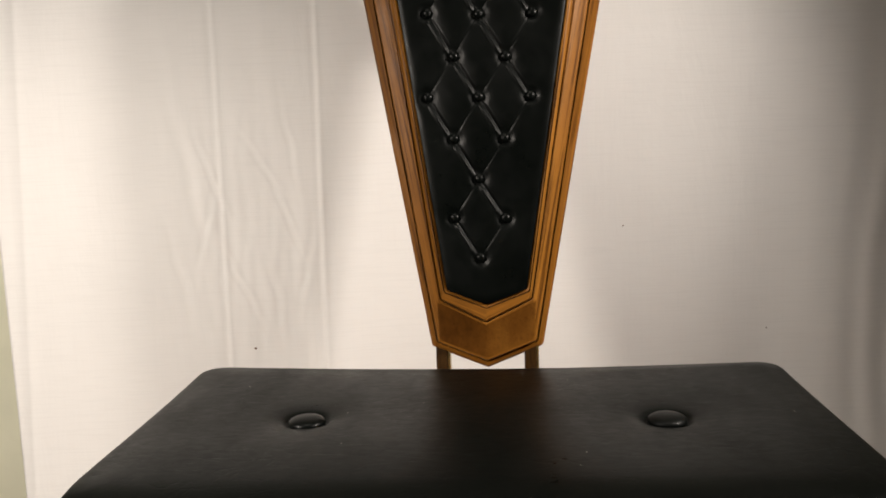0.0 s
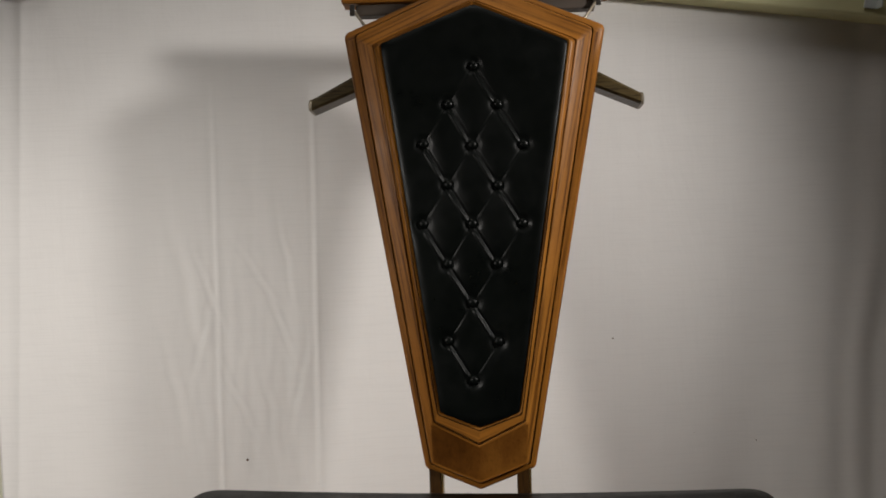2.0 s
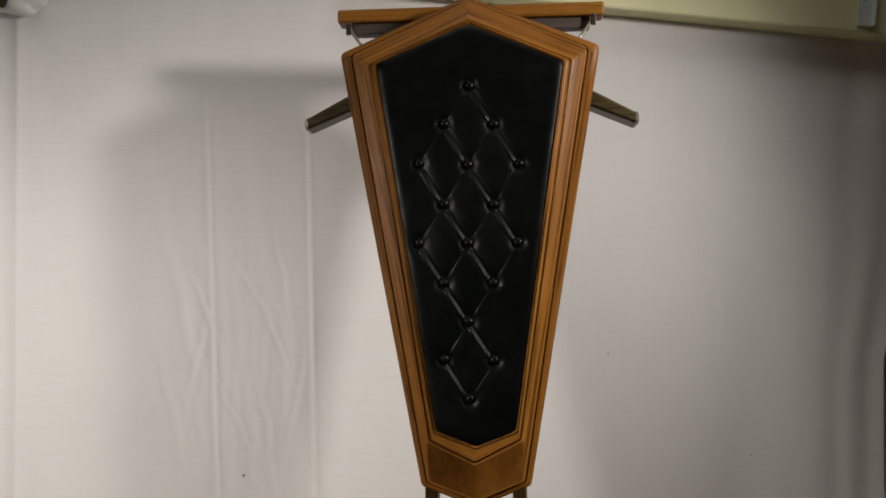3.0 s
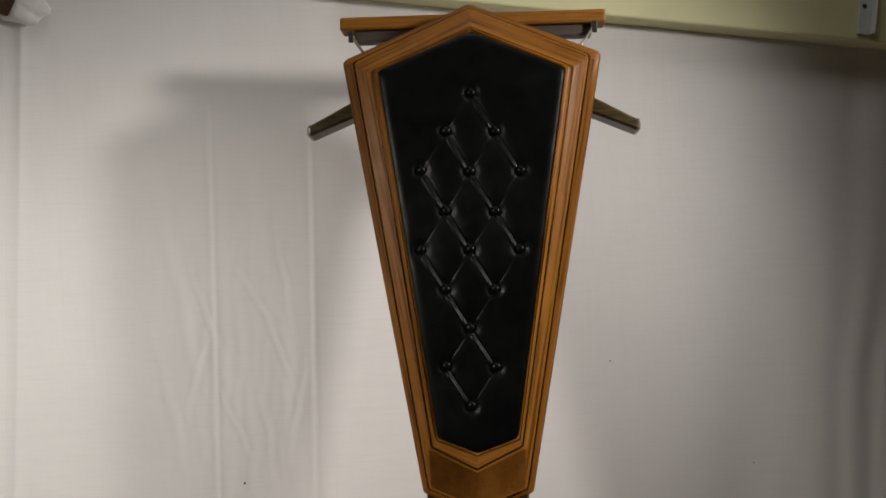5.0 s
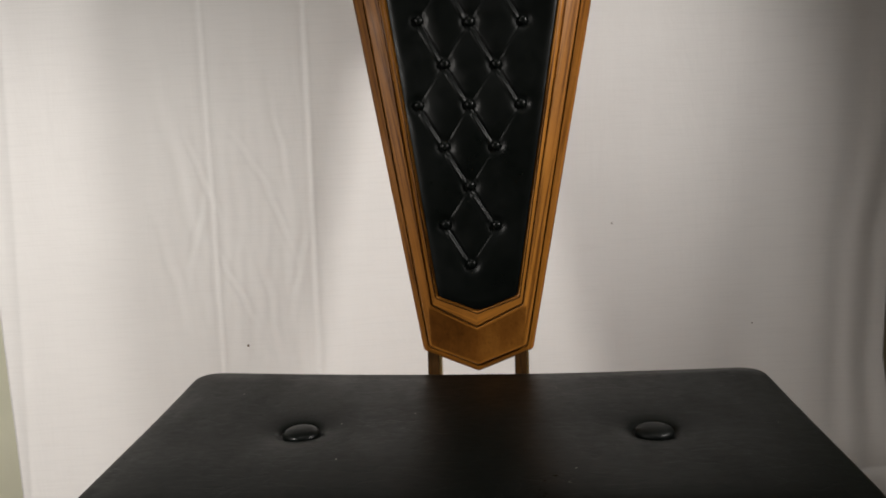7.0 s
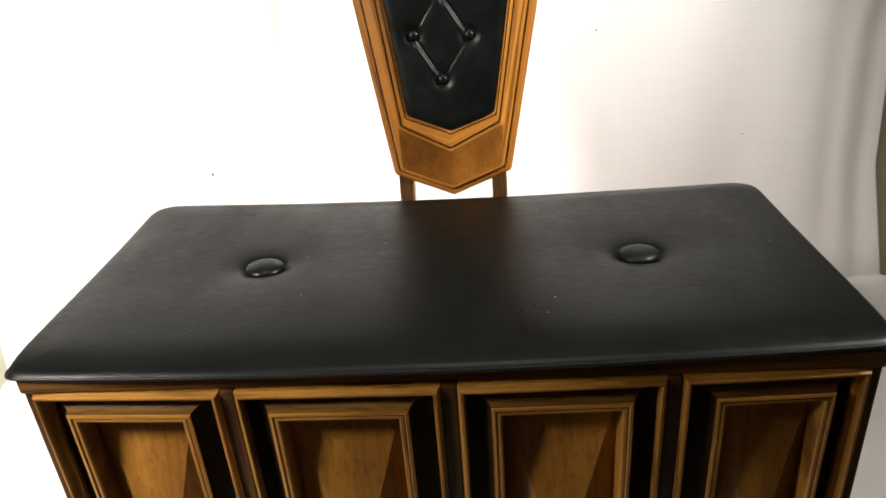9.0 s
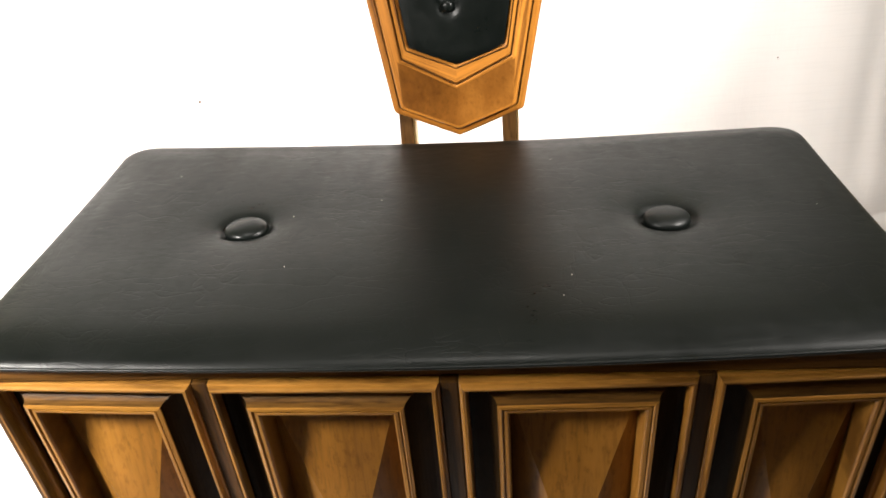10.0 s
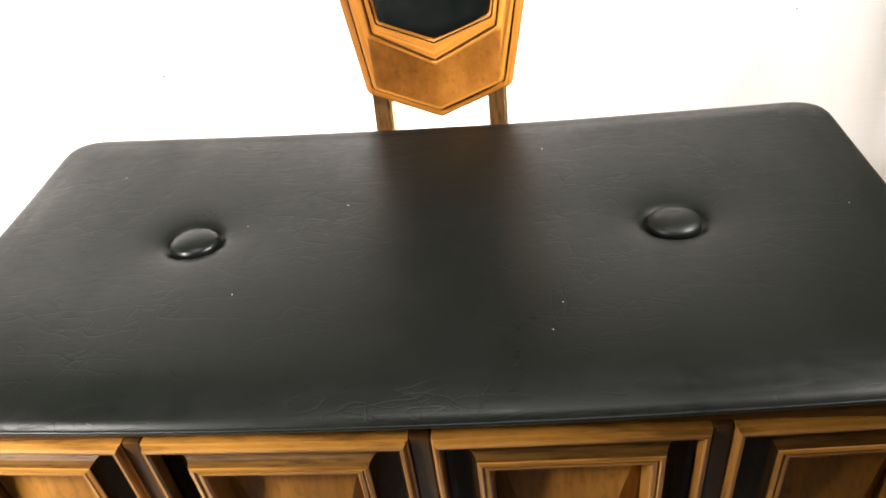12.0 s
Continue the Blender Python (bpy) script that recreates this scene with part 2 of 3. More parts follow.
def rings(bm, loops, close=True, cap_last=False, cap_first=False, mats=None):
    """Joins equal closed loops of points, one after another, with faces."""
    vs = [[bm.verts.new(p) for p in loop] for loop in loops]
    n = len(vs[0])
    for k, (a, b) in enumerate(zip(vs, vs[1:])):
        for i in range(n if close else n - 1):
            j = (i + 1) % n
            f = bm.faces.new((a[i], a[j], b[j], b[i]))
            if mats:
                f.material_index = mats[k]
    if cap_last:
        bm.faces.new(vs[-1])
    if cap_first:
        bm.faces.new(list(reversed(vs[0])))
    return vs


def tube(bm, points, radius, sides=10):
    """A round rod along points."""
    loops = []
    for i, p in enumerate(points):
        p = Vector(p)
        d = (Vector(points[min(i + 1, len(points) - 1)]) - Vector(points[max(i - 1, 0)])).normalized()
        side = d.cross(Vector((0, 0, 1)))
        side = (side if side.length > 1e-3 else d.cross(Vector((0, 1, 0)))).normalized()
        up = side.cross(d)
        loops.append([p + radius * (math.cos(a) * side + math.sin(a) * up) for a in (2 * math.pi * k / sides for k in range(sides))])
    rings(bm, loops, cap_first=True, cap_last=True)
    return bm


def dome(bm, radius, height, rings_n=5, sides=20, skirt=0.0):
    """A low round cap on the plane z = 0, with an optional skirt below it."""
    loops = []
    if skirt:
        loops.append([(radius * math.cos(a), radius * math.sin(a), -skirt) for a in (2 * math.pi * k / sides for k in range(sides))])
    for i in range(rings_n):
        t = math.pi / 2 * i / rings_n
        loops.append([(radius * math.cos(t) * math.cos(a), radius * math.cos(t) * math.sin(a), height * math.sin(t)) for a in (2 * math.pi * k / sides for k in range(sides))])
    rings(bm, loops, cap_last=True, cap_first=True)
    return bm


def segment_distance(p, a, b):
    d = b - a
    t = max(0.0, min(1.0, (p - a).dot(d) / d.length_squared))
    return (p - a - d * t).length, t


# ---- the room ----
WALL_TURN = 6.3


def back_wall_y(x):
    """The hanging sheet's plane: it recedes a little towards +x."""
    return 0.672 + 0.11 * x


def room():
    bm = box(bmesh.new(), -2.6, 2.6, -3.2, 3.0, -0.12, 0.0)
    tagged(part("floor", bm, floor_paint), "dark brown wooden floor under a white sheet", "floor", kind="structure")
    bm = apply(box(bmesh.new(), -2.4, 2.4, 0.0, 0.12, 0.0, 2.6), pose(0, 0.84, 0, 0, 0, WALL_TURN))
    tagged(part("wall_north", bm, wall_paint), "cream-painted wall behind the hanging sheet", "wall", kind="structure")
    bm = box(bmesh.new(), -2.6, -2.48, -3.2, 2.0, 0.0, 2.6)
    tagged(part("wall_west", bm, plaster), "pale plastered wall", "wall", kind="structure")
    bm = box(bmesh.new(), 2.48, 2.6, -3.2, 2.0, 0.0, 2.6)
    tagged(part("wall_east", bm, plaster), "pale plastered wall", "wall", kind="structure")
    bm = box(bmesh.new(), -2.6, 2.6, -3.32, -3.2, 0.0, 2.6)
    tagged(part("wall_south", bm, plaster), "pale plastered wall", "wall", kind="structure")
    bm = box(bmesh.new(), -2.6, 2.6, -3.32, 3.0, 2.6, 2.72)
    tagged(part("ceiling", bm, plaster), "pale plastered ceiling", "ceiling", kind="structure")


room()


def fold(x, z):
    """Depth of the sheet's folds and creases at a place on the hanging part; minus is nearer the chair."""
    y = 0.0
    # ironed creases and the seam by the border
    for cx, lean, amp, w, top in ((-0.389, 0.010, 0.0017, 0.003, 0.98), (-0.2445, 0.008, 0.0017, 0.003, 0.98), (-0.676, 0.053, 0.0022, 0.007, 1.2)):
        d = x - (cx - lean * (0.6 - z))
        k = max(0.0, min(1.0, (top - z) / 0.12))
        y -= k * amp * (math.exp(-abs(d / w)) - 0.6 * math.exp(-((d + 2.2 * w) / (1.6 * w)) ** 2))
    # slack wrinkles beside the creases
    for cx, cz, amp, w, h, lean in ((-0.435, 0.66, 0.0024, 0.010, 0.14, 0.22), (-0.30, 0.56, 0.0020, 0.012, 0.13, -0.05), (-0.45, 0.46, 0.0013, 0.014, 0.12, 0.12), (-0.285, 0.44, 0.0022, 0.012, 0.12, 0.10)):
        d = x - cx - lean * (cz - z) - 0.012 * noise.noise((cx * 9, z * 9, 2))
        y += 0.65 * amp * math.exp(-((z - cz) / h) ** 2) * (math.exp(-(d / w) ** 2) - 0.8 * math.exp(-((d - 1.7 * w) / w) ** 2))
    # the cloth between the two long creases stands forward towards the second one
    edge = -0.2445 - 0.008 * (0.6 - z)
    k = max(0.0, min(1.0, (edge - x) / 0.15))
    drop = max(0.0, min(1.0, (0.80 - z) / 0.45))
    if x < edge:
        y -= 0.017 * drop * (1 - k) ** 1.6
    else:
        y -= 0.017 * drop * math.exp(-(x - edge) / 0.05)
    # fine slack creases
    for cx, cz, lean, w, h, amp in ((-0.405, 0.66, 0.30, 0.004, 0.05, 0.0016), (-0.42, 0.58, -0.25, 0.005, 0.06, 0.0018), (-0.37, 0.50, 0.45, 0.004, 0.05, 0.0014),
                                    (-0.30, 0.60, 0.35, 0.004, 0.05, 0.0015), (-0.275, 0.52, -0.20, 0.005, 0.07, 0.0018), (-0.32, 0.47, 0.15, 0.005, 0.05, 0.0014),
                                    (-0.335, 0.68, 0.6, 0.004, 0.04, 0.0010), (-0.46, 0.52, 0.22, 0.006, 0.07, 0.0014), (-0.29, 0.70, 0.12, 0.004, 0.06, 0.0012)):
        d = x - cx - lean * (cz - z) - 0.007 * noise.noise((cx * 40, z * 22, 5))
        y += 0.7 * amp * math.exp(-((z - cz) / h) ** 2) * (math.exp(-(d / w) ** 2) - 0.7 * math.exp(-((d - 2.0 * w) / w) ** 2))
    # limp, crumpled cloth round the two long creases
    k = math.exp(-((x + 0.345) / 0.10) ** 2 - ((z - 0.50) / 0.24) ** 2)
    crumple = noise.noise((x * 34 + 2.5 * z, z * 9, 6)) + 0.6 * noise.noise((x * 75 - 3 * z, z * 26, 2))
    y += k * 0.0022 * crumple
    # shallow hanging pleats at the right-hand border
    k = max(0.0, min(1.0, (x - 0.47) / 0.10))
    y += k * k * 0.0014 * math.sin((x - 0.46) * 85 - 3.0 * (z - 0.5) + 1.5 * noise.noise((x * 3, z * 1.2, 3)))
    y += 0.010 * noise.noise((x * 1.6, z * 0.7, 7)) + 0.0016 * noise.noise((x * 9, z * 2.0, 1)) + 0.0007 * noise.noise((x * 30, z * 7, 8))
    return y


def beam_low(x):
    """Height of the beam's lower edge, where the sheet is tacked."""
    return 1.0934 - 0.1147 * x


def hanging_sheet():
    """One sheet: tacked along the beam, hanging down, swept forward over the floor."""
    nx, nz, nf = 560, 200, 60
    x0, x1 = -0.715, 0.650
    verts, faces = [], []
    for j in range(nz + nf + 1):
        for i in range(nx + 1):
            x = x0 + (x1 - x0) * i / nx
            base = 0.097 + 0.043 * (x - x0)
            if j <= nz:
                top = min(beam_low(x) + 0.004, 1.14)
                z = top + (base - top) * j / nz
                y = back_wall_y(x) + fold(x, z)
                if i == 0:
                    y += 0.02
                xx = x - 0.034 * max(0.0, min(1.0, (x - 0.5) / 0.14)) * max(0.0, min(1.0, (0.70 - z) / 0.16)) * max(0.0, min(1.0, (z - 0.14) / 0.20))
            else:
                s = (j - nz) / nf
                z = max(0.012, base * (1 - min(1, s * 2.6)) ** 2 + 0.012) + 0.004 * noise.noise((x * 5, s * 9, 2))
                y = back_wall_y(x) + fold(x, base) * (1 - s) - 0.80 * s ** 1.3
                xx = x * (1 + 0.5 * s)
            verts.append((xx, y, z))
    w = nx + 1
    for j in range(nz + nf):
        for i in range(nx):
            faces.append((j * w + i, j * w + i + 1, (j + 1) * w + i + 1, (j + 1) * w + i))
    data = bpy.data.meshes.new("backdrop_sheet")
    data.from_pydata(verts, [], faces)
    ob = part("backdrop_sheet", data, sheet_cloth, smooth=True)
    m = ob.modifiers.new("thickness", "SOLIDIFY")
    m.thickness = 0.0012
    tagged(ob, "creased white cotton sheet hung from a beam and spread over the floor", "sheet", kind="structure")
    return ob


sheet = hanging_sheet()


def cloth_bunch():
    """The sheet's upper corner, gathered and tucked over a peg."""
    bm = bmesh.new()
    bmesh.ops.create_icosphere(bm, subdivisions=5, radius=1.0)
    for v in bm.verts:
        p = v.co.normalized()
        turn = math.atan2(p.z, p.x)
        pleat = 0.03 * math.sin(5 * turn + 3 * noise.noise((p.x * 2, p.y * 2, p.z * 2)))
        r = 1 + pleat + 0.22 * noise.noise((p.x * 1.4, p.y * 1.7, p.z * 1.7 + 4)) + 0.02 * noise.noise((p.x * 5, p.y * 5, p.z * 5))
        v.co = (p.x * r * 0.046, p.y * r * 0.008, p.z * r * 0.027 - 0.25 * p.x * 0.026)
    apply(bm, pose(-0.652, 0.592, 1.114, 0, 10, 0))
    part("gathered_corner", bm, sheet_cloth, sheet, "gathered corner of the sheet", smooth=True)
    bm = apply(box(bmesh.new(), -0.013, 0.013, -0.012, 0.030, -0.014, 0.030, 0.004), pose(-0.664, 0.556, 1.110, 0, 28, 0))
    tagged(part("wooden_peg", bm, wood_dark), "dark brown wooden peg holding the sheet's corner", "peg")


cloth_bunch()


def specks():
    """Small flecks of dirt on the sheet."""
    for x, z, r in ((-0.356, 0.405, 0.0024), (0.241, 0.655, 0.0012), (0.191, 0.568, 0.0019), (0.406, 0.405, 0.0018), (0.311, 0.422, 0.0014), (0.389, 0.537, 0.0011), (-0.31, 0.56, 0.001), (0.10, 0.47, 0.0011)):
        bm = apply(dome(bmesh.new(), r, r * 0.3, 3, 7), pose(x, back_wall_y(x) + fold(x, z) - 0.0008, z, 90))
        part("fleck", bm, speck_dirt, sheet)


specks()


def beam():
    thing = new("wall_beam")
    tagged(thing, "cream-painted wooden beam above the hanging sheet", "beam", kind="structure")
    turn = pose(0, 0, 0, 0, 0, WALL_TURN)
    tilt = math.degrees(math.atan(0.1147))
    bm = box(bmesh.new(), -0.2, 1.3, -0.045, 0.10, 0.0, 0.20, 0.003)
    m = Matrix.Translation((0.0, back_wall_y(0), beam_low(0))) @ turn @ pose(0, 0, 0.001, 0, tilt, 0)
    part("board", apply(bm, m), cream, thing)
    for x in (0.3346, 0.4388, 0.5068):
        bm = box(bmesh.new(), x - 0.003, x + 0.003, -0.0025, 0.0, -0.006, -0.004, 0.0005)
        part("tack", apply(bm, m), black_metal, thing)
    return m


def side_board():
    """A dark board that stands between the wall and the sheet's border."""
    bm = apply(box(bmesh.new(), 0.50, 0.95, -0.008, 0.008, 0.0, 0.70, 0.003), pose(0, 0.712, 0, 0, 0, WALL_TURN))
    tagged(part("wooden_board", bm, tan_paint), "dull cream painted board standing behind the sheet", "board")


side_board()

beam_pose = beam()


def beam_bracket():
    thing = new("angle_bracket")
    tagged(thing, "small galvanised metal bracket screwed to the beam", "bracket")
    m = beam_pose @ Matrix.Translation((0.567, -0.0475, 0.009))
    part("plate", apply(box(bmesh.new(), -0.010, 0.008, -0.0015, 0.0012, 0, 0.075, 0.001), m), steel, thing)
    part("flange", apply(box(bmesh.new(), 0.0082, 0.0100, -0.015, 0.0012, 0, 0.075, 0.0006), m), steel, thing)
    for z in (0.040, 0.066):
        part("screw", apply(apply(dome(bmesh.new(), 0.0034, 0.0016, 3, 12), pose(-0.003, -0.0016, z, 90)), m), black_metal, thing, smooth=True)


beam_bracket()


# ---- the valet chair ----
chair = new("valet_chair")
tagged(chair, "vintage oak valet chair with black leatherette seat and coffin-shaped back", "chair")
# the back leans; its parts are laid out upright about the seat's front edge, then leaned
LEAN_BACK = pose(0, 0.001, 0.43, -5.0) @ Matrix.Translation((0, 0, -0.43))
SEAT_TURN = pose(0, 0, 0.4482, 0, -0.45, 0) @ Matrix.Translation((0, 0, -0.4474))
SIDES = (-0.3045, 0.2975)
DOORS = ((-0.2985, -0.160), (-0.149, -0.0035), (0.0085, 0.1525), (0.1635, 0.2905))
RAIL_TOP = 0.4474
DOOR_TOP, DOOR_LOW = 0.4325, 0.075
FRONT_SLOPE = 0.14


def front_bow(x):
    """How far the bowed front lies behind its middle."""
    return 0.10 * (x - 0.005) ** 2


def front(bm):
    """Leans the cabinet's front in towards its foot and bows it gently outward at the middle."""
    for v in bm.verts:
        k = max(0.0, 1 - max(0.0, v.co.y) / 0.34)
        v.co.y += (0.43 - v.co.z) * FRONT_SLOPE * k + front_bow(v.co.x) * k
    return bm


def cabinet():
    x0, x1 = SIDES
    bm = bmesh.new()
    box(bm, x0, x0 + 0.016, 0.003, 0.335, 0.03, RAIL_TOP - 0.0004, 0.002)
    box(bm, x1 - 0.016, x1, 0.003, 0.335, 0.03, RAIL_TOP - 0.0004, 0.002)
    box(bm, x0 + 0.016, x1 - 0.016, 0.021, 0.335, 0.425, RAIL_TOP - 0.0004)
    box(bm, x0 + 0.016, x1 - 0.016, 0.021, 0.335, 0.03, 0.062)
    box(bm, x0 + 0.016, x1 - 0.016, 0.325, 0.335, 0.062, 0.425)
    body = part("cabinet", front(bm), wood_up, chair, "stained oak seat cabinet")
    # the rail's dark colour stands in for shade from the cushion above
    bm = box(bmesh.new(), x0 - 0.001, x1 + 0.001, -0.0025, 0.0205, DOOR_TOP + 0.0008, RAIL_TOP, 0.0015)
    part("top_rail", front(bm), wood_rail, body, "oak top rail with painted cushion shade")
    gaps = [x0] + [x for d in DOORS for x in d] + [x1]
    for a, b in zip(gaps[::2], gaps[1::2]):
        bm = box(bmesh.new(), a + (0.0004 if a != x0 else 0), b - (0.0004 if b != x1 else 0), 0.0006, 0.0202, 0.062, DOOR_TOP + 0.0004, 0.001)
        # stile colour includes painted shade between neighbouring doors
        part("stile", front(bm), wood_stile, body)
    bm = box(bmesh.new(), x0 + 0.0004, x1 - 0.0004, 0.0006, 0.0202, 0.0305, DOOR_LOW - 0.0004, 0.001)
    part("bottom_rail", front(bm), wood_across, body)
    bm = box(bmesh.new(), x0 + 0.012, x1 - 0.012, 0.02, 0.30, 0.012, 0.0298, 0.002)
    part("plinth", front(bm), wood_dark, body)
    return body


cabinet()


def rect(x0, x1, z0, z1):
    return [Vector((x0, z0)), Vector((x1, z0)), Vector((x1, z1)), Vector((x0, z1))]


def grained(bm):
    """Turns the grain along the level pieces of a frame."""
    for f in bm.faces:
        longest = max(f.edges, key=lambda e: e.calc_length())
        d = longest.verts[1].co - longest.verts[0].co
        f.material_index = 1 if abs(d.x) > abs(d.z) else 0
    return bm


def door(x0, x1):
    """A panelled front: bead, hollow ramp up to an inner frame, and a long low pyramid inside it."""
    def loop(off, y, rise=None):
        """A ring set in by off at the sides and by rise at the top and bottom."""
        rise = off if rise is None else rise
        return [(p.x, y, p.y) for p in rect(x0 + off, x1 - off, DOOR_LOW + rise, DOOR_TOP - rise)]

    bm = bmesh.new()
    rings(bm, [loop(0.0, 0.018), loop(0.0, 0.0004), loop(0.0012, -0.0002), loop(0.0015, -0.0028), loop(0.0023, -0.0044), loop(0.0038, -0.0044), loop(0.0048, -0.0028), loop(0.0054, 0.0046)])
    thing = part("door", front(grained(bm)), [wood_door_up, wood_door_across], chair, "oak door front with a diamond-point panel")
    # the hollow drops behind the bead and sweeps forward to the inner frame
    ex, ez = 0.0226, 0.0174
    steps = [(0.0052, 0.0052, 0.0030), (0.0054, 0.0054, 0.0082)]
    for k in range(1, 9):
        t = k / 8 * math.pi / 2
        steps.append((0.0058 + (ex - 0.0058) * math.sin(t), 0.0058 + (ez - 0.0058) * math.sin(t), -0.0034 + 0.0122 * math.cos(t)))
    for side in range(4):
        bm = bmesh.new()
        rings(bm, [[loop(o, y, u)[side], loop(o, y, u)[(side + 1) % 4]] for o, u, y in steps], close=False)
        # upright hollows get the shade-darkened colour, level ones the lighter lit oak
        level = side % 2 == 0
        part("hollow_moulding", front(bm), wood_cove if level else wood_hollow_shade, thing, "oak hollow moulding" if level else "hollow moulding, dark glaze with painted shade")
    bm = bmesh.new()
    profile = ((0.0, -0.0028), (0.0004, -0.0040), (0.0026, -0.0046), (0.0032, -0.0040), (0.0035, -0.0026), (0.0041, -0.0026), (0.0044, -0.0040), (0.0064, -0.0040), (0.0074, -0.0026), (0.0078, 0.0), (0.0080, 0.0190))
    rings(bm, [loop(ex + o, y, ez + o) for o, y in profile])
    part("inner_frame", front(grained(bm)), [wood_door_up, wood_door_across], thing)
    inner = [Vector(p) for p in loop(ex + 0.0079, 0.0185, ez + 0.0079)]
    tip = (inner[0] + inner[2]) / 2 - Vector((0, 0.0265, 0))
    for i in range(4):
        bm = bmesh.new()
        rings(bm, [[inner[i], inner[(i + 1) % 4]], [tip, tip]], close=False)
        bmesh.ops.remove_doubles(bm, verts=bm.verts, dist=1e-6)
        part("facet", front(bm), wood_burl, thing, "figured veneer facet")
    return thing


for x0, x1 in DOORS:
    door(x0, x1)

bm = apply(dome(bmesh.new(), 0.0035, 0.0035, 4, 14, 0.004), pose(0.2895, 0.009, 0.424, 90))
part("brass_pin", front(bm), brass, chair, "small round brass pin", smooth=True)

SEAT = dict(x0=-0.314, x1=0.3055, y0=-0.010, y1=0.3405, low=0.4482, edge=0.4582)
SEAT_PLAN = ((-0.3150, -0.0080), (0.3060, -0.0080), (0.3010, 0.3200), (-0.3165, 0.3325))
BUTTONS = ((-0.1620, 0.1650), (0.1593, 0.1565))


def seat_height(x, y):
    """The cushion's top: a low crown with two pulled-down buttons."""
    u = (x - SEAT["x0"]) / (SEAT["x1"] - SEAT["x0"])
    v = (y - SEAT["y0"]) / (SEAT["y1"] - SEAT["y0"])
    u, v = max(0, min(1, u)), max(0, min(1, v))
    z = SEAT["edge"] + 0.0065 * (4 * u * (1 - u)) ** 0.8 * (4 * v * (1 - v)) ** 0.8
    for bx, by in BUTTONS:
        r = math.hypot(x - bx, (y - by) * 1.1)
        z -= 0.0030 * math.exp(-((r - 0.0180) / 0.0040) ** 2) + 0.0058 * math.exp(-(r / 0.024) ** 2) + 0.0045 * math.exp(-(r / 0.07) ** 2)
    z += (0.0016 + 0.0046 * u ** 3 - 0.0055 * (4 * u * (1 - u)) ** 1.3) * max(0.0, v) ** 2
    return z + 0.0003 * noise.noise((x * 14, y * 14, 4))


def front_drop(x, y):
    """The cover is pulled down a little over the front rail; the rear corners curl up."""
    k = max(0.0, min(1.0, (0.10 - y) / 0.11))
    lift = max(0.0, min(1.0, y / 0.34)) * (0.0004 + 0.0018 * max(0.0, min(1.0, (0.06 - x) / 0.3)))
    lift += 0.0056 * max(0.0, y / 0.34) ** 3 * (x / 0.31) ** 2
    roll = max(0.0, min(1.0, (0.044 - y) / 0.054))
    return (0.0016 + 0.002 * x) * k * k + 0.0062 * roll ** 3 - lift


def seat_bow(bm):
    """The cushion follows the cabinet's bowed front."""
    for v in bm.verts:
        v.co.y += front_bow(v.co.x) * 1.2 * max(0.0, min(1.0, 1 - v.co.y / 0.34))
    return bm


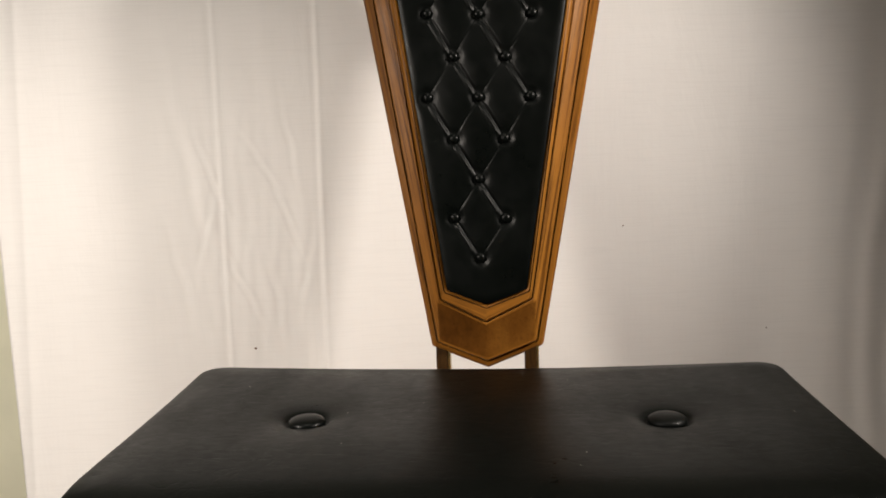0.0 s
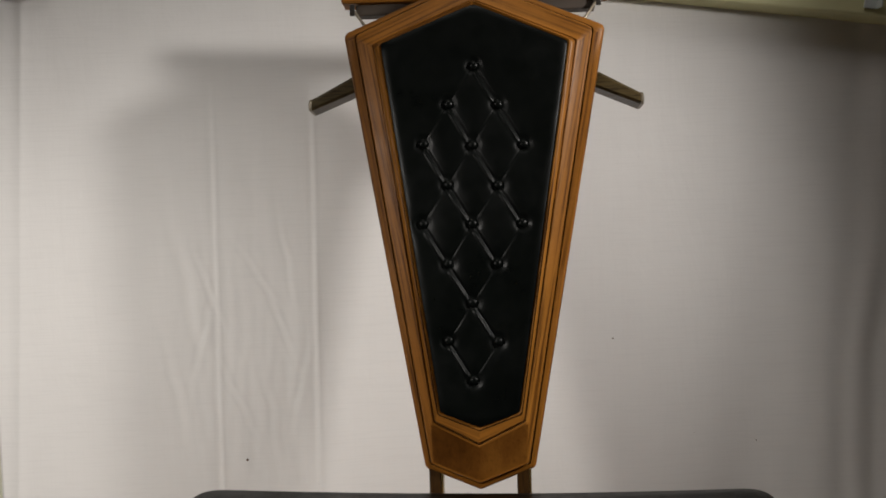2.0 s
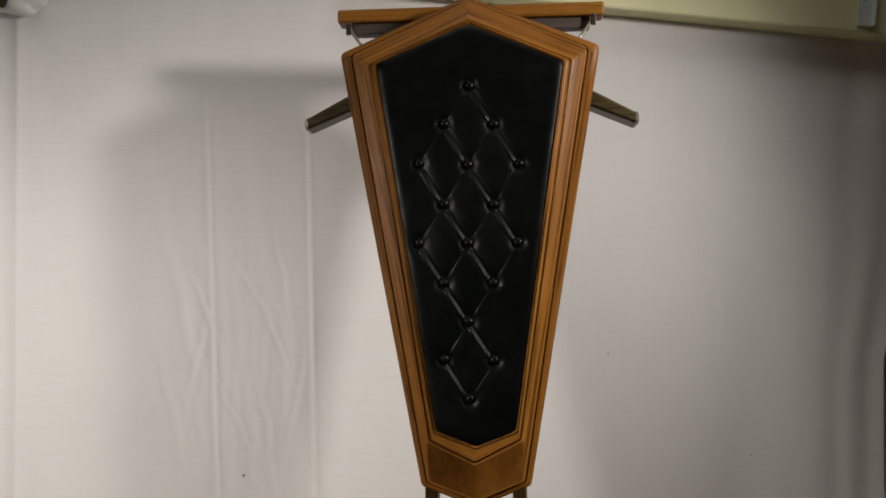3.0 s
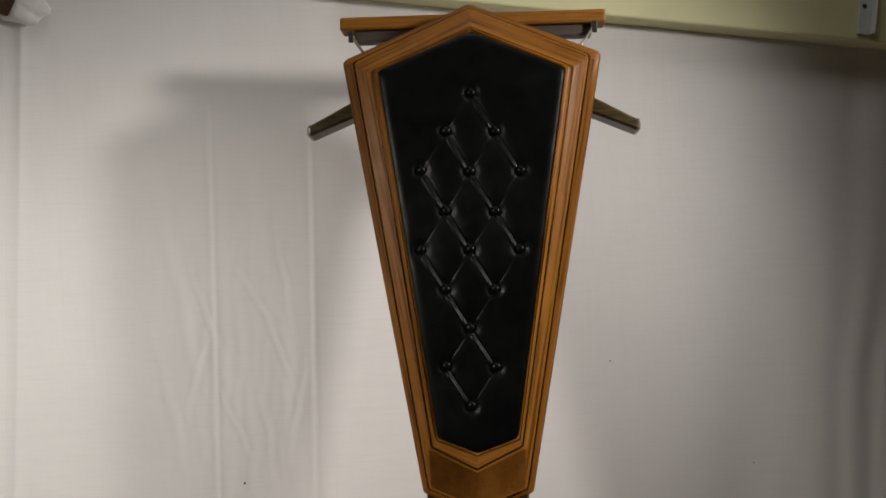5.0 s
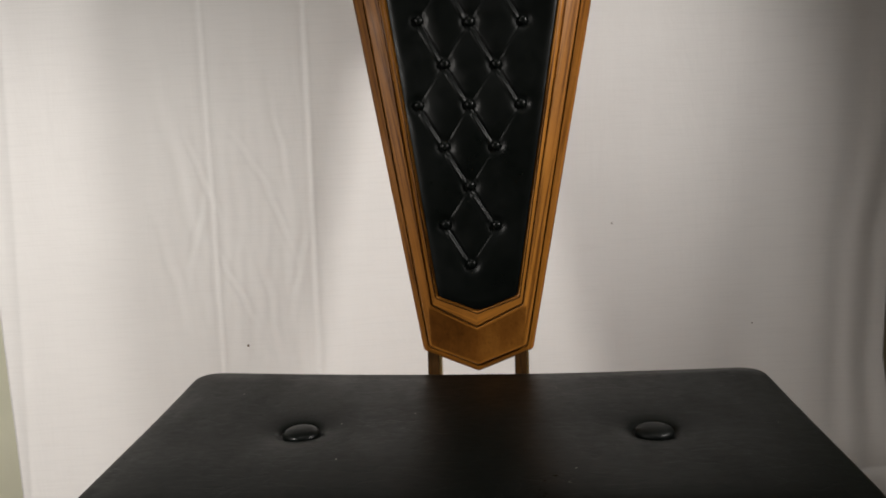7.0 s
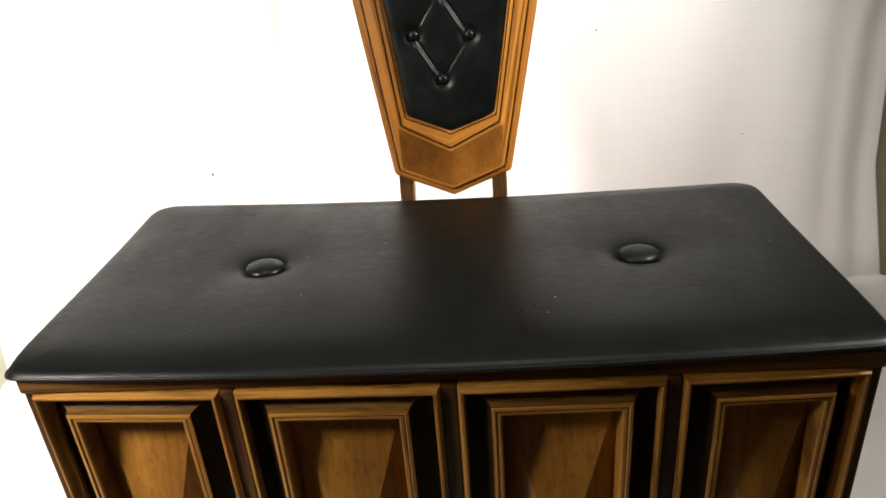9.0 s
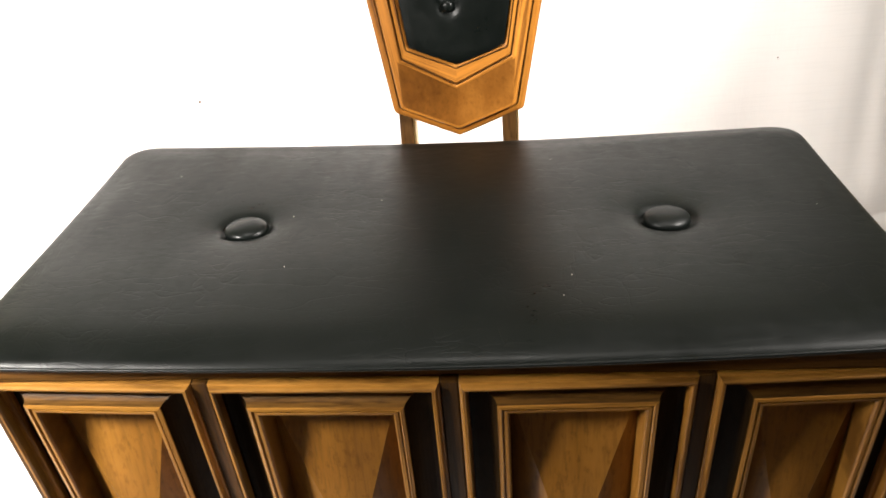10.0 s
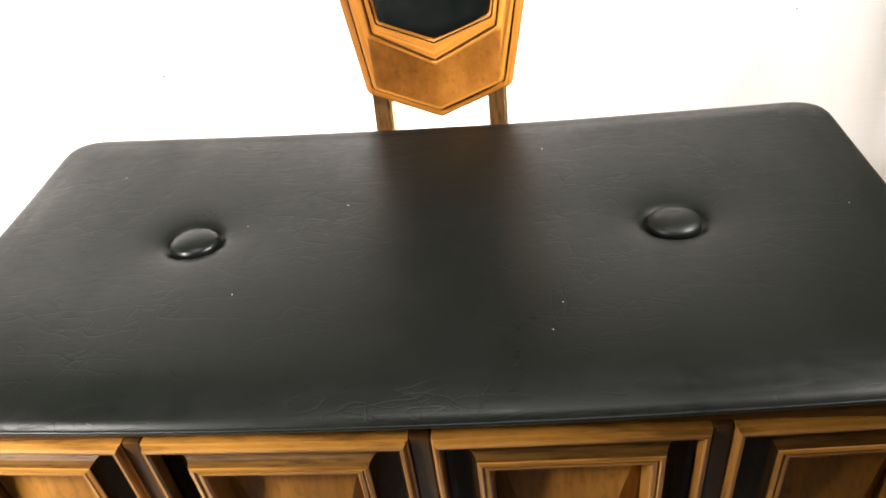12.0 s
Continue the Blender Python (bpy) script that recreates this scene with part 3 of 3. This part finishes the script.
def seat_cushion():
    x0, x1, y0, y1 = SEAT["x0"], SEAT["x1"], SEAT["y0"], SEAT["y1"]
    radii = [0.014, 0.014, 0.030, 0.030]
    plan = SEAT_PLAN

    def outline(d):
        """The outline pushed in by d, as an even run of points."""
        corners = rounded([tuple(p) for p in inset(plan, d)], [max(0.004, r - d * 0.6) for r in radii], 8)
        pts = []
        n = len(corners)
        for i in range(n):
            a, b = corners[i], corners[(i + 1) % n]
            count = 36 if (b - a).length > 0.2 else 1
            pts += [a + (b - a) * k / count for k in range(count)]
        return pts

    loops = []
    low, edge = SEAT["low"], SEAT["edge"]
    for d, z in ((0.012, low), (0.0015, low), (0.0, low + 0.0014), (0.0001, low + 0.0046), (0.0008, low + 0.0070), (0.0026, low + 0.0088), (0.0060, low + 0.0096)):
        loops.append([(p.x, p.y, z) for p in outline(d)])
    for d in (0.012, 0.018, 0.026, 0.038, 0.05):
        k = min(1, (d - 0.0060) / 0.020)
        loops.append([(p.x, p.y, (low + 0.0096) * (1 - k) + seat_height(p.x, p.y) * k) for p in outline(d)])
    bm = bmesh.new()
    vs = rings(bm, loops, cap_first=True)
    # the field inside the border, as a fine grid
    cap = bm.faces.new(vs[-1])
    tri = bmesh.ops.triangulate(bm, faces=[cap])["faces"]
    for _ in range(6):
        edges = list({e for f in tri for e in f.edges if e.calc_length() > 0.0042})
        if not edges:
            break
        bmesh.ops.subdivide_edges(bm, edges=edges, cuts=1, use_grid_fill=True)
        tri = [f for f in bm.faces if f.normal.length >= 0 and all(v.co.z > edge - 0.02 for v in f.verts) and x0 + 0.0495 < f.calc_center_median().x < x1 - 0.0495 and y0 + 0.0495 < f.calc_center_median().y < y1 - 0.0495]
        for f in tri:
            for v in f.verts:
                if x0 + 0.0505 < v.co.x < x1 - 0.0505 and y0 + 0.0505 < v.co.y < y1 - 0.0505:
                    v.co.z = seat_height(v.co.x, v.co.y)
    for v in bm.verts:
        v.co.z -= front_drop(v.co.x, v.co.y) * max(0.0, min(1.0, (v.co.z - low) / 0.006))
    cushion = part("seat_cushion", apply(seat_bow(bm), SEAT_TURN), vinyl_seat, chair, "black leatherette seat cushion with two buttons", smooth=True)
    bm = bmesh.new()
    run = [(p.x, p.y, low + 0.0012) for p in outline(-0.0004)]
    sides = 8
    loops = []
    for i, p in enumerate(run):
        a, b = Vector(run[i - 1]), Vector(run[(i + 1) % len(run)])
        side = (b - a).normalized().cross(Vector((0, 0, 1)))
        loops.append([Vector(p) + 0.0012 * (math.cos(t) * side + math.sin(t) * Vector((0, 0, 1))) for t in (2 * math.pi * k / sides for k in range(sides))])
    rings(bm, loops + [loops[0]])
    bmesh.ops.remove_doubles(bm, verts=bm.verts, dist=1e-6)
    part("piping", apply(seat_bow(bm), SEAT_TURN), vinyl, cushion, smooth=True)
    dust = random.Random(3)
    for _ in range(9):
        x, y = dust.uniform(-0.25, 0.27), dust.uniform(0.03, 0.30)
        if min(math.hypot(x - bx, y - by) for bx, by in BUTTONS) > 0.03:
            bm = apply(dome(bmesh.new(), 0.0004, 0.0003, 3, 6), Matrix.Translation((x, y, seat_height(x, y) - front_drop(x, y))))
            part("dust_fleck", apply(seat_bow(bm), SEAT_TURN), plaster, cushion)
    for bx, by in BUTTONS:
        bm = apply(dome(bmesh.new(), 0.0172, 0.0062, 7, 32, 0.004), Matrix.Translation((bx, by, seat_height(bx, by) + 0.0036)))
        part("button", apply(seat_bow(bm), SEAT_TURN), vinyl, cushion, "round covered button", smooth=True)
    return cushion


seat_cushion()

# ---- the back ----
OUTER = [Vector(p) for p in ((0.0007, 1.0744), (0.1543, 1.0097), (0.0608, 0.5035), (-0.0022, 0.4785), (-0.0655, 0.5038), (-0.1517, 1.0116))]
STEP = [Vector(p) for p in ((0.0007, 1.0680), (0.1405, 1.0060), (0.0545, 0.5085), (-0.0022, 0.4862), (-0.0592, 0.5088), (-0.1380, 1.0080))]
MOULD = [Vector(p) for p in ((0.0022, 1.0406), (0.1182, 0.9897), (0.0490, 0.5575), (-0.0025, 0.5322), (-0.0530, 0.5578), (-0.1149, 0.9945))]
PAD = [Vector(p) for p in ((0.0021, 1.0350), (0.1089, 0.9879), (0.0429, 0.5688), (-0.0019, 0.5522), (-0.0451, 0.5693), (-0.1056, 0.9927))]


def back_loop(corners, off, y, radius, top_y=None):
    """One ring of the frame at depth y; top_y: its depth at the apex, where the carved lines run out."""
    pts = rounded([tuple(p) for p in inset(corners, off)], radius, 5)
    out = []
    for i, p in enumerate(pts):
        q = pts[(i + 1) % len(pts)]
        steps = 12 if i in (11, 29) else 1
        for k in range(steps):
            c = p + (q - p) * k / steps
            out.append((c.x, y if top_y is None or i > 5 else top_y, c.y))
    return out


def backrest():
    bm = bmesh.new()
    tip = [0.012, 0.008, 0.007, 0.003, 0.007, 0.008]
    tight = [0.006, 0.005, 0.005, 0.0015, 0.005, 0.005]
    loops = [
        back_loop(OUTER, 0.004, 0.388, tip), back_loop(OUTER, 0.0, 0.385, tip), back_loop(OUTER, 0.0, 0.3700, tip),
        back_loop(OUTER, 0.0010, 0.3662, tip), back_loop(OUTER, 0.0030, 0.3644, tip),
        back_loop(STEP, -0.0006, 0.3640, tip), back_loop(STEP, 0.0, 0.3660, tip, 0.3632), back_loop(STEP, 0.0009, 0.3660, tip, 0.3620),
        back_loop(STEP, 0.0013, 0.3600, tip), back_loop(STEP, 0.0026, 0.3574, tip), back_loop(STEP, 0.0048, 0.3566, tip),
        back_loop(MOULD, -0.0046, 0.3561, tight), back_loop(MOULD, -0.0036, 0.3553, tight), back_loop(MOULD, -0.0018, 0.3549, tight), back_loop(MOULD, -0.0009, 0.3556, tight),
        back_loop(MOULD, -0.0005, 0.3572, tight, 0.3554), back_loop(MOULD, 0.0003, 0.3572, tight, 0.3552),
        back_loop(MOULD, 0.0008, 0.3545, tight), back_loop(MOULD, 0.0022, 0.3526, tight),
        back_loop(PAD, -0.0044, 0.3518, tight), back_loop(PAD, -0.0039, 0.3534, tight, 0.3518), back_loop(PAD, -0.0033, 0.3534, tight, 0.3515),
        back_loop(PAD, -0.0028, 0.3511, tight), back_loop(PAD, -0.0016, 0.3514, tight), back_loop(PAD, -0.0004, 0.3528, tight),
        back_loop(PAD, 0.0012, 0.3556, tight), back_loop(PAD, 0.0016, 0.366, tight),
    ]
    # the inner carved lines fade out in the upper half
    for k, off in ((15, -0.0012), (16, -0.0014), (20, -0.0014), (21, -0.0018)):
        loops[k] = [(x, y + off * max(0.0, min(1.0, (z - 0.742) / 0.12)), z) for x, y, z in loops[k]]
    carved = (5, 6, 14, 15, 19, 20)
    rings(bm, loops, cap_first=True, mats=[1 if k in carved else 0 for k in range(len(loops) - 1)])
    # grain runs along the top and bottom pieces; the plain foot is figured veneer; the carved lines stop at the shoulders
    for f in bm.faces:
        c = f.calc_center_median()
        reach = abs(c.x + 0.002)
        if f.material_index == 1 and (c.z > 0.822 and c.y < 0.3585 or c.z < 0.510 and c.y > 0.3585):
            f.material_index = 0
        if f.material_index == 1:
            continue
        if len(f.verts) == 4 and c.z > 0.990 + 0.4 * max(0.0, 0.10 - abs(c.x)):
            f.material_index = 2 if c.x < 0 else 5
        elif c.y < 0.3568 and 0.3555 < c.y and c.z < 0.553 - 0.42 * (0.055 - reach):
            f.material_index = 3
        elif c.z < 0.568 and (c.y < 0.3556 or c.z < 0.508) and reach < 0.052:
            f.material_index = 5 if c.x < -0.002 else 2
        elif c.x > 0:
            f.material_index = 4
    frame_ob = part("backrest", apply(bm, LEAN_BACK), [wood_left, wood_glaze, wood_rise, wood_foot, wood_right, wood_fall], chair, "coffin-shaped oak back frame with carved grooves", smooth=True)
    frame_ob.data.set_sharp_from_angle(angle=radians(38))
    return frame_ob


back = backrest()

TUFTS = [(0.0011, 0.9634), (-0.0288, 0.9199), (0.0280, 0.9179), (-0.0586, 0.8752), (-0.0024, 0.8722), (0.0561, 0.8713), (-0.0310, 0.8274), (0.0260, 0.8254), (-0.0607, 0.7833),
         (-0.0043, 0.7824), (0.0524, 0.7814), (-0.0332, 0.7372), (0.0230, 0.7362), (-0.0062, 0.6927), (-0.0344, 0.6501), (0.0220, 0.6481), (-0.0068, 0.6051)]


def back_pad():
    tufts = [Vector(p) for p in TUFTS]
    seams = [(a, b) for a in tufts for b in tufts if 0.035 < a.y - b.y < 0.055 and abs(a.x - b.x) < 0.045]
    corners = PAD
    edges = [(corners[i - 1], corners[i]) for i in range(6)]

    def height(p):
        d = -0.004 * math.log(sum(math.exp(-segment_distance(p, a, b)[0] / 0.004) for a, b in edges))
        d = max(0.0, min(1.0, (d + 0.002) / 0.010))
        h = 0.3512 - 0.0036 * math.sqrt(1 - (1 - d) ** 2)
        near = min((p - q).length for q in tufts)
        fade = 1 - math.exp(-(near / 0.0085) ** 4)
        for a, b in seams:
            s, t = segment_distance(p, a, b)
            if s < 0.02:
                strong = b.x > a.x
                h += fade * (0.0020 if strong else 0.0007) * math.exp(-(s / (0.0017 if strong else 0.0012)) ** 1.4)
                h += fade * (0.0012 if strong else 0.0005) * math.exp(-(s / 0.008) ** 2)
                if strong and 0.0 < t < 1.0:
                    # a second lip beside the pleat, as the cover folds over
                    n = Vector((b.y - a.y, a.x - b.x)).normalized()
                    side = (p - a).dot(n)
                    h -= fade * 0.0014 * math.exp(-((side - 0.0033) / 0.0018) ** 2)
        h += 0.0022 * math.exp(-(near / 0.0086) ** 4) + 0.0010 * math.exp(-(near / 0.016) ** 2)
        return h + 0.0005 * noise.noise((p.x * 40, p.y * 40, 5))

    rows, cols = 420, 190
    verts, faces = [], []
    for j in range(rows + 1):
        for i in range(cols + 1):
            u = 2 * i / cols - 1
            # columns run between the side edges, rows between the pointed ends
            v = j / rows
            bl, br, tl, tr = corners[4], corners[2], corners[5], corners[1]
            foot = (bl + (corners[3] - bl) * (u + 1)) if u < 0 else (corners[3] + (br - corners[3]) * u)
            head = (tl + (corners[0] - tl) * (u + 1)) if u < 0 else (corners[0] + (tr - corners[0]) * u)
            p = foot + (head - foot) * v
            verts.append((p.x, height(p), p.y))
    w = cols + 1
    for j in range(rows):
        for i in range(cols):
            faces.append((j * w + i, j * w + i + 1, (j + 1) * w + i + 1, (j + 1) * w + i))
    data = bpy.data.meshes.new("back_pad")
    data.from_pydata(verts, [], faces)
    data.transform(LEAN_BACK)
    part("back_pad", data, vinyl, back, "diamond-tufted black leatherette pad", smooth=True)
    base = bpy.data.meshes.new("tuft_button")
    bm = dome(bmesh.new(), 0.0053, 0.0032, 6, 20, 0.004)
    bmesh.ops.recalc_face_normals(bm, faces=bm.faces)
    bm.to_mesh(base)
    bm.free()
    base.materials.append(vinyl)
    base.polygons.foreach_set("use_smooth", [True] * len(base.polygons))
    for q in tufts:
        ob = new("tuft_button", base)
        ob.parent = back
        ob.matrix_basis = LEAN_BACK @ pose(q.x, height(q) - 0.0016, q.y, 90)


back_pad()


def back_posts():
    for x in (-0.0543, 0.0462):
        bm = box(bmesh.new(), x - 0.0068, x + 0.0068, 0.3655, 0.3845, 0.30, 0.575, 0.0012)
        post = part("back_post", apply(bm, LEAN_BACK), wood_dark, chair, "narrow dark wooden post")
        bm = box(bmesh.new(), x + 0.0070, x + 0.0092, 0.3655, 0.3845, 0.30, 0.575, 0.0005)
        part("brass_strip", apply(bm, LEAN_BACK), brass, post)


back_posts()


def coat_hanger():
    """A broad curved hanger behind the back; its two shoulders drop outward."""
    bm = bmesh.new()
    loops = []
    n = 28
    for i in range(n + 1):
        u = 2 * i / n - 1
        x = 0.1972 * u
        a = abs(u)
        top = 0.9392 + 0.110 * (1 - a) - 0.025 * max(0.0, 0.6 - a)
        low = top - 0.022 + 0.008 * max(0.0, a - 0.7) / 0.3
        yc = 0.412 + 0.006 * (1 - a)
        hy = 0.011 + 0.006 * a
        prof = [(-hy, low + 0.003), (-hy + 0.003, low), (hy - 0.003, low), (hy, low + 0.003), (hy, top - 0.004), (hy - 0.004, top), (-hy + 0.004, top), (-hy, top - 0.004)]
        loops.append([(x, yc + y, z) for y, z in prof])
    rings(bm, loops, cap_first=True, cap_last=True)
    sway = LEAN_BACK @ pose(0, 0, 0.95, 0, 0.9, 0) @ Matrix.Translation((0, 0, -0.95))
    hanger = part("coat_hanger", apply(bm, sway), wood_hanger, chair, "curved olive-brown wooden coat hanger")
    for s, end in ((-1, loops[0]), (1, loops[-1])):
        c = sum((Vector(p) for p in end), Vector()) / len(end)
        bm = bmesh.new()
        rings(bm, [[c + (Vector(p) - c) * k + Vector((s * out, 0, 0)) for p in end] for k, out in ((1.0, 0.0002), (1.04, 0.0008), (1.04, 0.0024), (0.86, 0.0042))], cap_first=True, cap_last=True)
        part("end_cap", apply(bm, sway), aged_steel, hanger, "dull metal end cap")
    bm = box(bmesh.new(), -0.018, 0.018, 0.3885, 0.402, 0.99, 1.03, 0.001)
    part("hanger_block", apply(bm, LEAN_BACK), wood_dark, chair)


coat_hanger()


def trouser_bar():
    tip = LEAN_BACK @ pose(0.0025, -0.015, 1.0673, 0, 0.60, 0)
    bm = box(bmesh.new(), -0.1630, 0.1630, 0.418, 0.446, -0.0082, 0.0082, 0.0025)
    bar = part("trouser_bar", apply(bm, tip), wood_across, chair, "flat oak trouser bar")
    bm = box(bmesh.new(), -0.146, 0.146, 0.424, 0.440, -0.0225, -0.0084, 0.002)
    part("lower_rail", apply(bm, tip), grey_paint, bar, "grey painted rail")
    for s in (-1, 1):
        pts = [(0.0025 + s * 0.1500, 0.407, 1.0570), (0.0025 + s * 0.1470, 0.404, 1.0510), (0.0025 + s * 0.1410, 0.399, 1.0410), (0.0025 + s * 0.1335, 0.394, 1.0300), (0.0025 + s * 0.1240, 0.389, 1.0170)]
        part("wire_arm", apply(tube(bmesh.new(), pts, 0.0017, 10), LEAN_BACK), aged_steel, bar, "bent steel wire arm", smooth=True)
        bm = box(bmesh.new(), 0.0025 + s * 0.1490 - 0.003, 0.0025 + s * 0.1490 + 0.003, 0.3998, 0.4027, 1.0440, 1.0582, 0.0008)
        part("hinge_plate", apply(bm, LEAN_BACK), black_metal, bar)


trouser_bar()
